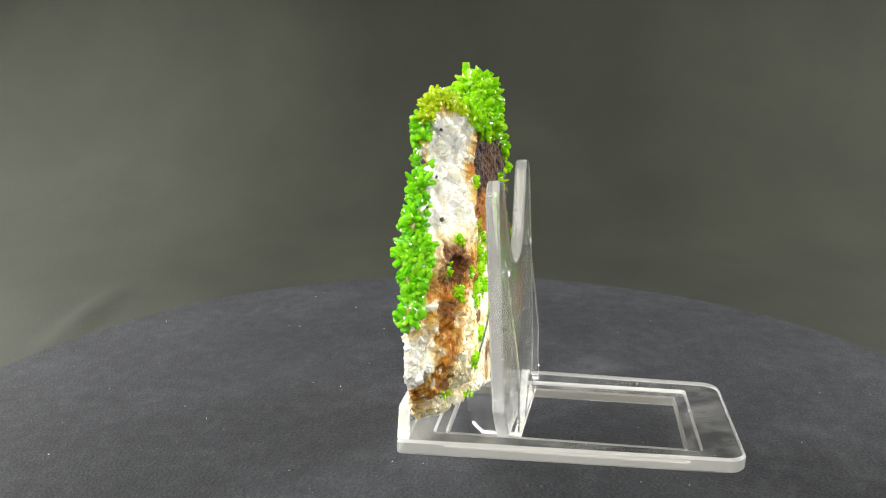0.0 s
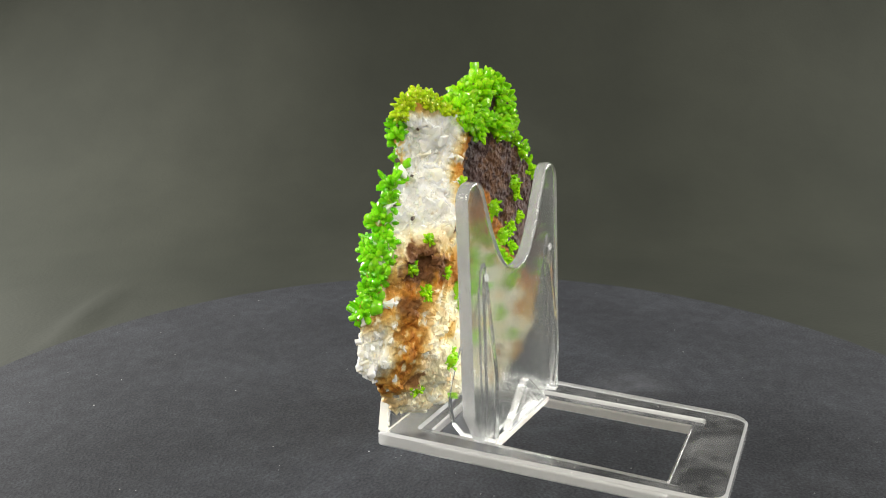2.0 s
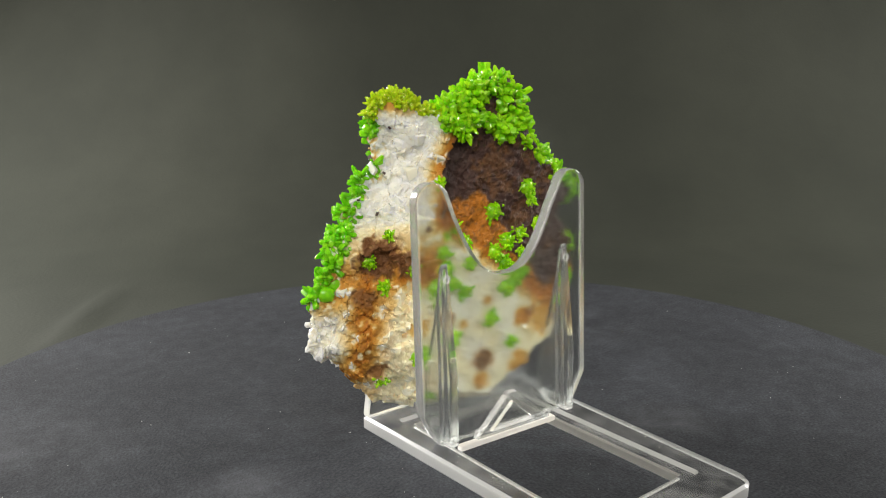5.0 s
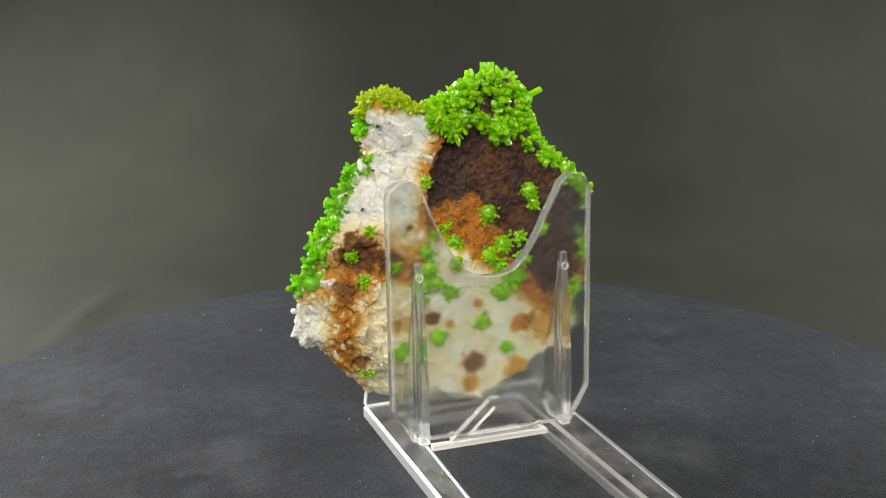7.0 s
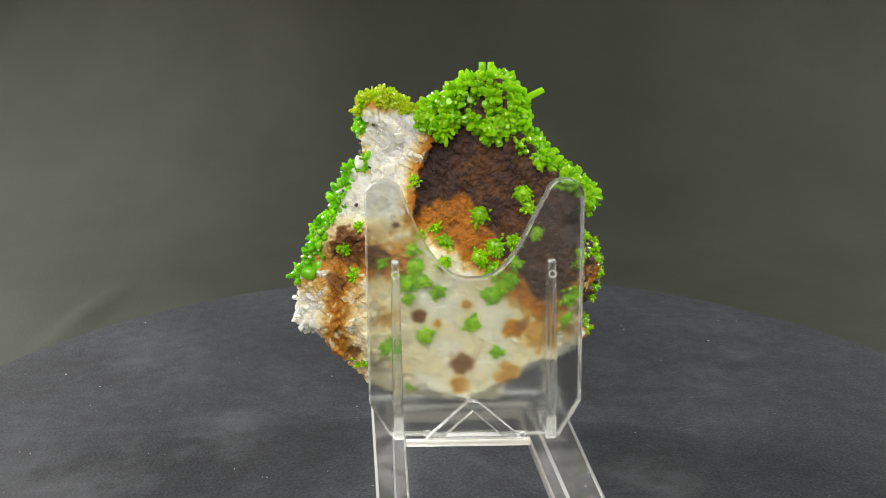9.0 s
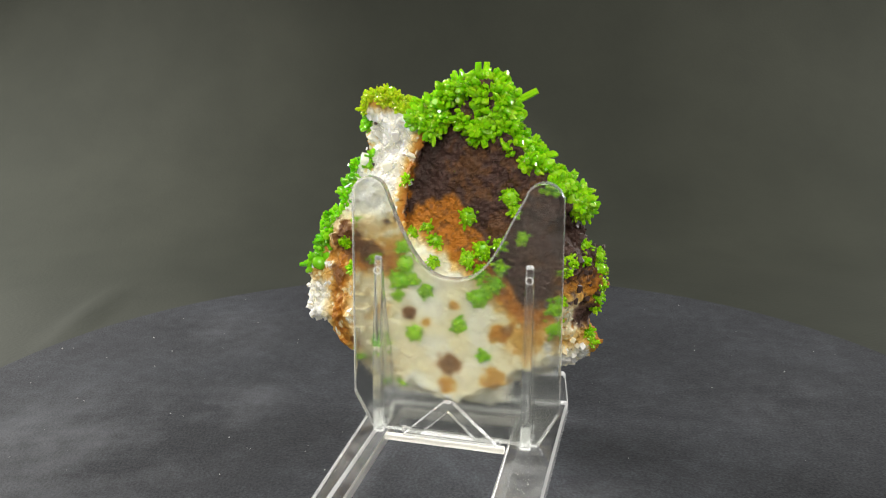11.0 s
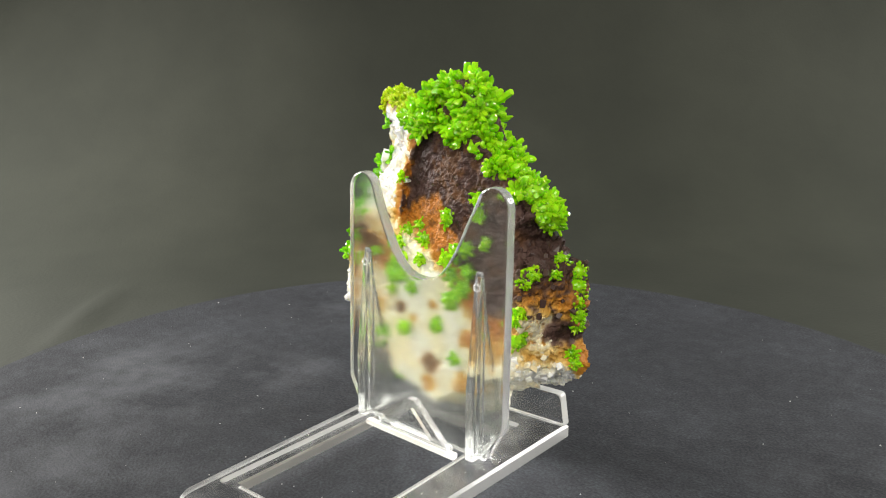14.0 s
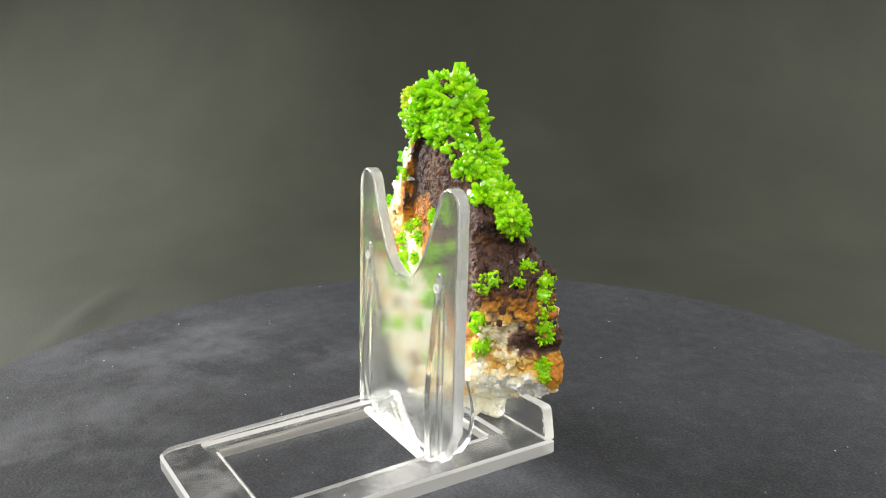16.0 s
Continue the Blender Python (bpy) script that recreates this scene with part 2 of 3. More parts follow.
def backdrop():
    """A sheet hung behind the turntable that sweeps forward under it."""
    bm = bmesh.new()
    arc = [radians(90 * i / 30) for i in range(31)]
    ys = [0.62] * 26 + [0.36 + 0.26 * math.cos(a) for a in arc] + [0.36 - 0.024 * i for i in range(1, 41)]
    zs = [1.2 - 1.0 * i / 26 for i in range(26)] + [0.20 - 0.26 * math.sin(a) for a in arc] + [-0.06] * 40
    rows = []
    for y, z in zip(ys, zs):
        row = []
        for i in range(241):
            x = -0.9 + 1.8 * i / 240
            fold = 0.0045 * math.exp(-((x + 0.222 + 0.1 * (y - 0.27)) / 0.007) ** 2) * math.exp(-((y - 0.27) / 0.045) ** 2)
            wave = 0.004 * noise.noise(Vector((x * 3, y * 3, z * 3)))
            row.append(bm.verts.new((x, y + 0.006 * math.sin(x * 12) + wave, z + fold)))
        rows.append(row)
    for a, b in zip(rows, rows[1:]):
        for i in range(240):
            bm.faces.new((a[i], a[i + 1], b[i + 1], b[i]))
    me = finish("backdrop", bm, BACK, True)
    ob = new("backdrop", me)
    mod = ob.modifiers.new("thickness", "SOLIDIFY")
    mod.thickness = 0.002
    return tagged(ob, "grey-green paper backdrop sweeping behind the turntable", "backdrop", kind="structure")


backdrop()

# ---- the turntable ----
turntable = tagged(new("turntable"), "round turntable covered with dark charcoal felt", "turntable")
part("cover", disc_mesh(144.5, -4.0, 0.0, 0.004, 160, 1.2), FELT, turntable, "charcoal felt cover with faint scuffs and painted-on sheen patches")
part("base", disc_mesh(120, -60.1, -4.2, 0.0, 64, 2.0), DARK, turntable)



def lint():
    """Specks of dust and quartz grit on the felt."""
    rng = random.Random(11)
    verts, faces = [], []
    for _ in range(150):
        a, r = rng.random() * 6.283, 138 * math.sqrt(rng.random())
        k = rng.choice((0.08, 0.1, 0.12, 0.2)) * rng.uniform(0.8, 1.4)
        v0 = len(verts)
        for dx, dy, dz in ((-1, -0.6, 0), (1, -0.5, 0), (0.1, 1, 0), (0, 0, 0.9)):
            verts.append(((r * math.cos(a) + dx * k * rng.uniform(0.6, 1.5)) * MM, (r * math.sin(a) + dy * k) * MM, (0.02 + dz * k) * MM))
        faces += [(v0, v0 + 1, v0 + 3), (v0 + 1, v0 + 2, v0 + 3), (v0 + 2, v0, v0 + 3), (v0, v0 + 2, v0 + 1)]
    me = bpy.data.meshes.new("dust_specks")
    me.from_pydata(verts, [], faces)
    me.materials.append(material("pale_dust", (0.5, 0.5, 0.48), 0.7))
    ob = new("dust_specks", me)
    ob.parent = turntable
    tagged(ob, "pale dust specks on the felt", kind="stuff")


lint()

# ---- the stand ----
STAND = Vector((4.0, -30.0, 0.0))
stand = tagged(new("display_stand"), "clear acrylic easel stand with a two-pronged back on a hollow base", "display stand")


def shifted(bm):
    bmesh.ops.translate(bm, verts=bm.verts, vec=-STAND * MM)
    return bm


def stand_base():
    def loop(x0, x1, y0, y1, radii, z):
        return [(x, y, z) for x, y in round_rect(x0, x1, y0, y1, radii)]
    loops = [loop(-20.6, 28.9, -69.4, 9.4, (0.6, 4.0), 0.0), loop(-21.0, 29.3, -69.8, 9.7, (0.8, 4.4), 0.5), loop(-21.0, 29.3, -69.8, 9.7, (0.8, 4.4), 3.0),
             loop(-20.4, 28.7, -69.2, 9.1, (0.7, 3.9), 3.6), loop(-15.5, 20.0, -60.5, 2.0, (1.0, 1.2), 3.6), loop(-15.1, 19.6, -60.1, 1.6, (1.0, 1.0), 2.6),
             loop(-12.8, 17.3, -57.6, -0.6, (0.5, 0.5), 2.6), loop(-12.4, 16.9, -57.2, -1.0, (0.4, 0.4), 2.2), loop(-12.4, 16.9, -57.2, -1.0, (0.4, 0.4), 0.4),
             loop(-12.8, 17.3, -57.6, -0.6, (0.5, 0.5), 0.0)]
    bm = ring_loft(loops)
    for v in bm.verts:
        # the frame narrows towards its rear
        if not (-17 < v.co.x / MM < 21 and -62 < v.co.y / MM < 3):
            v.co.x = 0.0042 + (v.co.x - 0.0042) * (1 - 0.11 * (0.0097 - v.co.y) / 0.0787)
    return shifted(bm)


def place_plate(u, v, w):
    """The back plate leans forward by two degrees and stands a little askew; w counts from its rear face."""
    return (u, -17.8 + w + (v - 4) * math.tan(radians(2.2)) - (u - 4) * math.tan(radians(4.0)), v)


def plate_outline():
    left = [(-16.0, 3.6), (-20.8, 12.0), (-20.6, 59.0)]
    left += [(-16.2 + 4.4 * math.cos(a), 60.2 + 4.4 * math.sin(a)) for a in [math.pi - math.pi * 0.93 * i / 10 for i in range(11)]]
    cup = []
    for i in range(1, 24):
        u = -1 + 2 * i / 24
        cup.append((3.7 + 15.0 * u * (1 - 0.10 * (1 - u * u)), 41.8 + 17.5 * abs(u) ** 2.6))
    right = [(7.4 - x, z) for x, z in left[::-1]]
    right = [(x + 0.8, z) for x, z in right]
    return left + cup + right


def stand_rib(x):
    """A gusset through the plate: a fin in front and a tapering rib behind."""
    pts = [(-15.0, 45.0), (-12.0, 30.0), (-8.8, 17.0), (-8.1, 13.0), (-8.1, 10.0), (-9.2, 6.0), (-11.5, 3.7), (-20.4, 3.7), (-20.2, 20.0), (-17.3, 43.0), (-16.7, 46.0), (-16.3, 46.5)]
    bm = prism(pts, lambda u, v, w: (x - 1.05 + w, u + 0.4 - (x - 4) * math.tan(radians(4.0)), v), 2.1, 0.4)
    for v in bm.verts:
        # moulded with draft: the foot is wider than the tip
        v.co.x = x * MM + (v.co.x - x * MM) * (1.22 - 0.007 * v.co.z / MM)
    return shifted(bm)


base = part("base", stand_base(), SCUFFED_SHEEN, stand)
lip = part("front_lip", shifted(prism([(-21, 3.7), (29.3, 3.7), (28.4, 11.4), (27.6, 12.0), (-19.3, 12.0), (-20.1, 11.4)], lambda u, v, w: (u, 6.7 + w - 0.05 * (v - 4), v), 2.9, 0.5)), ACRYLIC, stand)
plate = part("back_plate", shifted(prism(plate_outline(), place_plate, 3.0, 0.5)), PLATE, stand, "hazy acrylic back plate with a deep rounded notch")
ribs = [part("rib", stand_rib(x), ACRYLIC, stand) for x in (-14.0, 21.6)]
bar = part("cross_bar", shifted(prism([(-12.3, 2.1), (16.8, 2.1), (16.8, 3.5), (-12.3, 3.5)], lambda u, v, w: (u, -20.0 + w - 0.06 * (u - 4), v), 1.8, 0.3)), FROST, stand)
def a_frame():
    """A gable-shaped brace with a triangular opening, behind the foot of the plate."""
    outer = [(-7.7, 3.9), (2.2, 13.0), (4.4, 13.0), (14.8, 3.9)]
    inner = [(-3.3, 4.7), (3.2, 10.6), (3.5, 10.6), (9.9, 4.7)]
    loops = []
    for shape, depth in ((outer, 0.0), (outer, 1.8), (inner, 1.8), (inner, 0.0)):
        loops.append([(u, -20.2 + depth + 0.04 * v - 0.06 * (u - 4), v) for u, v in shape])
    bm = ring_loft(loops)
    bmesh.ops.bevel(bm, geom=[e for e in bm.edges if e.calc_face_angle(0) > 0.5], offset=0.25 * MM, segments=2, profile=0.5, affect="EDGES", clamp_overlap=True)
    return shifted(bm)


tri = [frost_edges(part("brace", a_frame(), ACRYLIC, stand, "gable-shaped acrylic brace with a triangular opening"), 1, RIM)]
for x, y, z in ((-7.3, -18.4, 5.2), (14.9, -19.4, 4.4), (-14.0, -15.6, 43.0), (21.6, -18.1, 43.0)):
    ring = ring_loft([[(x + r * math.cos(a), y - depth, z + r * math.sin(a)) for a in [2 * math.pi * i / 16 for i in range(16)]] for r, depth in ((0.65, 0.0), (0.65, 0.35), (0.95, 0.35), (0.95, 0.0))])
    tri.append(part("pin_mark", shifted(ring), RIM, stand))
frost_edges(plate, 1, RIM), frost_edges(lip, 1), frost_edges(base, 2)
for rib in ribs:
    rib.data.materials.append(RIM)
    rib.data.materials.append(EDGE)
    for p in rib.data.polygons:
        p.material_index = 0 if max(abs(p.normal.x), abs(p.normal.y)) > 0.9 else 1
        # rib feet take the whitened material in place of light gathered there
        if p.center.z < 0.0065:
            p.material_index = 2
# the walls of the opening are sawn and stay matt
base.data.materials.append(FROST)
for p in base.data.polygons:
    if p.material_index == 1 and -13.5 < (p.center.x + STAND.x * MM) / MM < 18 and -58.5 < (p.center.y + STAND.y * MM) / MM < 0.5:
        p.material_index = 2
rng = random.Random(3)
verts, faces = [], []
for _ in range(30):
    # fine grit that has fallen from the stone onto the frame
    x, y, k = rng.choice((rng.uniform(-20, -14), rng.uniform(18, 27), rng.uniform(18, 27))), rng.uniform(-64, 4), rng.uniform(0.07, 0.2)
    v0 = len(verts)
    for dx, dy, dz in ((-1, -0.7, 0), (1, -0.6, 0), (0.2, 1, 0), (0, 0, 1)):
        verts.append(((x + dx * k - STAND.x) * MM, (y + dy * k - STAND.y) * MM, (3.62 + dz * k) * MM))
    faces += [(v0, v0 + 1, v0 + 3), (v0 + 1, v0 + 2, v0 + 3), (v0 + 2, v0, v0 + 3), (v0, v0 + 2, v0 + 1)]
grit = bpy.data.meshes.new("grit")
grit.from_pydata(verts, [], faces)
grit.materials.append(material("white_grit", (0.8, 0.78, 0.72), 0.4))
grit = tagged(new("grit", grit), "white quartz grit on the acrylic frame", kind="stuff")
grit.parent = stand
for ob in (plate, lip, bar, *ribs, *tri, base):
    ob.visible_shadow = False

# ---- the mineral specimen ----
ORIGIN = Vector((2.0, -2.0, 3.6))
specimen = tagged(new("mineral_specimen"), "white quartz rock with brown ironstone stains and lime green crystals", "mineral specimen")

LEFT_Z = [4, 9, 16, 18, 24, 27, 38, 45, 52, 54, 58, 63, 67, 74, 80, 84]
LEFT_X = [-14, -20, -26.5, -31, -36, -39, -38.5, -34, -32, -28, -28, -25.5, -22, -21.6, -23.6, -23.0]
RIGHT_Z = [4, 10, 16, 19, 23, 25.5, 29, 34, 42, 48, 52, 55, 58, 62, 66, 72, 78, 85]
RIGHT_X = [14, 15, 29, 36.8, 37.4, 34.5, 33.6, 36.5, 37.8, 36, 31, 31.5, 34, 32, 27, 21.5, 18, 15]
TOP_X = [-24, -21, -17, -12, -8, -5, 0, 5, 11, 15, 20, 30]
TOP_Z = [85.5, 88.8, 86.0, 80.6, 78.2, 79.6, 84.6, 86.6, 86.0, 82, 74, 66]
LOW_X = [-38, -34, -27, -21, -14, 0, 9, 13, 16, 22, 30, 37]
LOW_Z = [26, 23, 16, 9.5, 7.5, 5.0, 3.8, 3.8, 11, 14, 17, 20.5]


HOLLOWS = [(-25, -7, 47, 3.4), (33.5, -7, 33, 3.6), (31, -9, 54, 3.8), (35, -3, 28.5, 3.2), (28, -15, 48, 2.0), (34.5, -3.5, 52.5, 3.0), (-20, -8.5, 33, 2.0), (-31, -3, 33, 1.8)]


def border(z):
    """Where the white slab ends and the ironstone begins."""
    return np.interp(z, [46, 50, 56, 66, 75, 80], [-6, -8.8, -9.4, -7.4, -3.6, -3.8])


def body_field(x, y, z):
    """Above zero inside the stone (mm)."""
    xl, xr = np.interp(z, LEFT_Z, LEFT_X), np.interp(z, RIGHT_Z, RIGHT_X)
    zt, zb = np.interp(x, TOP_X, TOP_Z), np.interp(x, LOW_X, LOW_Z)
    back = np.full_like(x, -9.4) - 0.10 * (x - 5)
    step = border(z)
    iron = back + 2.8 * np.clip((z - 46) / 6, 0, 1) * np.clip(1 - (x - step) / 20, 0.15, 1)
    back = np.where((z > 46) & (x > step), iron, back + np.interp(z, [57, 66, 75, 80, 84], [0, 0.8, 1.8, 4.0, 8.0]) * (z > 46))
    left = 2.5 - 0.62 * (x - xl) - 2.5 * np.exp(-((z - 50) / 6) ** 2)
    right = np.interp(z, [22, 28, 50, 56], [4.0, 0.0, 0.0, -3.5]) - np.interp(z, [22, 28], [1.1, 1.34]) * (xr - x)
    under = 4.0 - 2.2 * (z - zb)
    rear = np.maximum(np.maximum(back, left), np.maximum(right, under))
    front = 8.5 - 0.075 * z
    front = np.minimum(front, front - 3.0 + 1.0 * (z - zb))
    slant_r = np.interp(z, [9, 19.5, 25, 30, 36, 46, 50, 53, 59, 65, 71, 79, 85], [21, 22.5, 24.5, 23.5, 22.5, 21, 18, 14.5, 13, 10.2, 8, 5.6, 3.2]) - 0.556 * x - 0.83 * y
    slant_l = np.interp(z, [9, 20, 30, 40, 50, 56, 64, 75, 80, 86], [11, 12, 11, 9, 10, 8, 6, 6.3, 5, 2]) + 0.165 * x - 0.986 * y
    crown = np.where(x > -7, np.interp(z, [72, 76, 82, 86], [9, 3.5, -2, -4.5]), 9) + 0.165 * x - 0.986 * y
    f = np.minimum.reduce([x - xl, xr - x, zt - z, z - zb, y - rear, front - y, slant_r, slant_l, crown])
    for cx, cy, cz, r in HOLLOWS:
        f = np.minimum(f, np.sqrt((x - cx) ** 2 + (y - cy) ** 2 + (z - cz) ** 2) - r)
    return f


def smooth_noise(p, scale, seed):
    return np.array([noise.noise(Vector((a * scale + seed, b * scale - seed, c * scale + 2 * seed))) for a, b, c in p])


def stone_mesh(step):
    """Cells inside the field, their skin smoothed and roughened."""
    gx, gy, gz = np.arange(-42, 42, step), np.arange(-20, 14, step), np.arange(2, 90, step)
    X, Y, Z = np.meshgrid(gx, gy, gz, indexing="ij")
    wob = 0.9 * np.sin(X * 0.8 + 1.3 * np.sin(Z * 0.5)) * np.sin(Z * 0.7 + np.sin(Y * 0.9)) + 0.5 * np.sin(X * 1.9 + Z * 1.3) * np.sin(Z * 2.1 - Y * 1.1)
    inside = body_field(X + 0.5 * wob, Y, Z) + 0.15 * wob > 0
    inside[[0, -1]] = inside[:, [0, -1]] = inside[:, :, [0, -1]] = False
    quads = []
    for axis in range(3):
        a = np.swapaxes(inside, 0, axis)
        edge = np.argwhere(a[1:] != a[:-1])
        flip = a[tuple(edge.T)]
        for (i, j, k), f in zip(edge, flip):
            c = [(i + 1, j, k), (i + 1, j + 1, k), (i + 1, j + 1, k + 1), (i + 1, j, k + 1)]
            if axis == 1:
                c = [(q[1], q[0], q[2]) for q in c][::-1]
            elif axis == 2:
                c = [(q[2], q[1], q[0]) for q in c][::-1]
            quads.append(c if f else c[::-1])
    q = np.array(quads)
    ny, nz = len(gy) + 2, len(gz) + 2
    ids = (q[..., 0] * ny + q[..., 1]) * nz + q[..., 2]
    uniq, inv = np.unique(ids, return_inverse=True)
    faces = inv.reshape(-1, 4)
    co = np.stack([uniq // (ny * nz), uniq // nz % ny, uniq % nz], 1) * step + np.array([gx[0], gy[0], gz[0]]) - step / 2
    ea = np.concatenate([faces[:, [0, 1]], faces[:, [1, 2]], faces[:, [2, 3]], faces[:, [3, 0]]])
    ea = np.concatenate([ea, ea[:, ::-1]])
    deg = np.bincount(ea[:, 0], minlength=len(co))[:, None]
    for k in range(8):
        acc = np.stack([np.bincount(ea[:, 0], weights=co[ea[:, 1], i], minlength=len(co)) for i in range(3)], 1) / deg
        co = co + (0.6 if k % 2 == 0 else -0.35) * (acc - co)
    return co, faces


def normals(co, faces):
    n = np.cross(co[faces[:, 2]] - co[faces[:, 0]], co[faces[:, 3]] - co[faces[:, 1]])
    out = np.stack([np.bincount(faces.ravel(), weights=np.repeat(n[:, i], 4), minlength=len(co)) for i in range(3)], 1)
    return out / (np.linalg.norm(out, axis=1, keepdims=True) + 1e-9)


def soft(v, a, b):
    t = np.clip((v - a) / (b - a), 0, 1)
    return t * t * (3 - 2 * t)


def stone_zones(co):
    """Weights of the iron-stained skin, and two scales of noise."""
    x, y, z = co.T
    n1, n2 = smooth_noise(co, 0.16, 3.1), smooth_noise(co, 0.55, 8.2)
    edge = border(z) + 0.9 * n2
    low = np.interp(x, [-8, 0, 8, 14, 20, 26, 32, 36], [51, 47, 41, 34, 30, 30, 28, 24]) + 3 * n1 + 2 * n2
    return soft(x, edge - 0.4, edge + 0.6) * soft(z, low - 3, low + 3), edge, n1, n2


QUARTZ, CREAM, TAN = np.array([0.99, 0.97, 0.91]), np.array([0.95, 0.86, 0.60]), np.array([0.70, 0.48, 0.22])
RUST, UMBER, IRON = np.array([0.50, 0.175, 0.010]), np.array([0.17, 0.065, 0.016]), np.array([0.060, 0.027, 0.020])
# stains: x, z, radius, depth of colour
RUST_SPOTS = [(13, 16, 3.2, 0.6), (1.0, 13.5, 2.3, 0.7), (14, 28, 2.6, 0.8), (-4, 29, 1.2, 0.5), (-12, 42, 4, 0.5), (3, 34, 1.3, 0.6), (-16, 30, 2.4, 0.35), (20, 27, 5, 0.5)]
UMBER_SPOTS = [(-8, 31, 1.9, 0.9), (1.6, 19, 3.0, 0.7), (-24.5, 47.5, 5.0, 1.0), (-18.5, 45.5, 3.4, 0.9), (-28, 38.5, 2.4, 0.7), (-24.5, 20, 2.2, 0.7), (-13.5, 53, 0.9, 0.8), (16, 29, 1.5, 0.5)]


def stone_colours(co):
    x, y, z = co.T
    brown, edge, n1, n2 = stone_zones(co)
    n3 = smooth_noise(co, 1.3, 1.7)
    c = np.tile(QUARTZ, (len(co), 1))

    def lay(colour, w):
        w = np.clip(w, 0, 1)[:, None]
        c[:] = c ** (1 - w) * colour ** w
    slab = soft(z, 52, 55)
    lay(TAN * 0.8, 0.22 * soft(n3 + 0.6 * n2, 0.55, 0.8))
    lay(CREAM, 0.9 * np.exp(-((z - 52.5) / 2.0) ** 2) * (x < -8))
    lay(CREAM, (0.35 + 0.6 * soft(n1, -0.2, 0.4)) * (1 - slab))
    lay(TAN, 0.55 * soft(n1 + 0.5 * n2, -0.15, 0.35) * (1 - slab) * (x < -10) * soft(x, -31, -28))
    # the stained band across the left shoulder and the streak below it
    band = np.exp(-((z - 43 - 0.1 * (x + 20)) / 5.0) ** 2) * (x < -9)
    lay(RUST, band * soft(n2 + 0.6 * n3, -0.5, 0.15))
    lay(UMBER, 0.4 * band * soft(n1 + 0.5 * n3, 0.15, 0.5))
    lay(np.array([0.80, 0.52, 0.20]), 0.75 * np.exp(-((x + 27.0) / 5.0) ** 2) * (z < 46) * soft(n2 + 0.4 * n3, -0.7, 0.0))
    streak = np.exp(-((x + 28.8 - 0.12 * (z - 25) - 1.6 * n1) / 2.5) ** 2) * (z < 44)
    lay(RUST, 1.0 * streak * soft(n2 + 0.5 * n3, -0.6, 0.1))
    lay(UMBER, 0.4 * streak * soft(n2 + n3, 0.1, 0.6))
    lay(CREAM, 1.6 * soft(x, -23, -20) * (1 - soft(x, -11, -8)) * (1 - soft(z, 36, 42)) * soft(n2 + 0.7 * n3, -0.45, 0.1))
    lay(QUARTZ, 0.85 * (1 - soft(x + 1.2 * n1, -34.2, -31.8)) * (1 - soft(z, 33, 37)))
    # rusty seams at the slab's edges
    lay(RUST, np.exp(-((x - edge + 0.4) / 2.2) ** 2) * soft(z, 48, 54) * soft(n2 + 0.4 * n3, -0.5, -0.1))
    lay(RUST, 0.8 * soft(z, 77.5, 81.5) * soft(n2, -0.4, 0.2))
    lay(RUST, 0.7 * soft(y, 0.5, 2.5) * soft(z, 38, 44) * soft(n2 + n3, -0.3, 0.3))
    for spots, colour in ((RUST_SPOTS, RUST), (UMBER_SPOTS, UMBER)):
        for sx, sz, r, k in spots:
            d = np.hypot(x - sx, z - sz) / r + 0.5 * n2 + 0.25 * n3
            lay(colour, k * (1 - soft(d, 0.6, 1.15)) * (y < 4))
    # the iron skin: orange below, purple brown above
    lay(RUST, brown)
    lay(UMBER, brown * 0.6 * soft(n2 + n3, 0.0, 0.5))
    iron = np.interp(x, [-8, -4, 0, 4, 8, 13, 20, 28, 36], [56, 58, 59, 58, 50, 43, 36, 35, 36]) + 4 * n1 + 2.5 * n2
    lay(IRON, brown * soft(z, iron - 1.5, iron + 1.5))
    lay(np.array([0.14, 0.064, 0.05]), brown * soft(z, iron, iron + 3) * 0.6 * soft(n3 + 0.5 * n2, 0.0, 0.5))
    lay(RUST * 0.8, brown * soft(z, iron, iron + 3) * 0.3 * soft(n1 + 0.6 * n2, 0.1, 0.5))
    # the step's shadow beside the slab, painted as a darker strip
    lay(IRON * 0.6, 0.95 * np.exp(-((x - edge - 3.0 - 0.8 * n2) / 2.0) ** 2) * soft(z, 57, 63))
    # the side wall: iron with cream pockets, white along its foot
    wall = soft(x, 25.5, 28.0)
    lay(RUST, 1.0 * wall * soft(z, 22, 26) * (1 - soft(z, 40, 50)) * soft(n2, -0.5, 0.1))
    lay(CREAM, 1.4 * wall * np.exp(-((z - 31.5) / 6.5) ** 2) * np.exp(-((x - 30.0) / 4.3) ** 2) * soft(n2 + 0.5 * n3, -0.6, -0.2))
    lay(IRON, wall * soft(z + 4 * n2, 39, 45) * (1 - soft(z, 58, 62)) * soft(n2 + 0.7 * n3 + 0.04 * (z - 44), -0.35, -0.05))
    # the hollow near the edge is darkened, its shade painted in iron brown
    lay(IRON, 0.95 * wall * (1 - soft(np.hypot(x - 34, z - 31.0) + n2, 2.4, 4.0)))
    lay(QUARTZ, 0.95 * wall * (1 - soft(z + 2 * n2, 19.5, 22.5)))
    lay(RUST, 0.8 * wall * soft(x, 33.5, 35.5) * (1 - soft(z, 24, 26)))
    return c


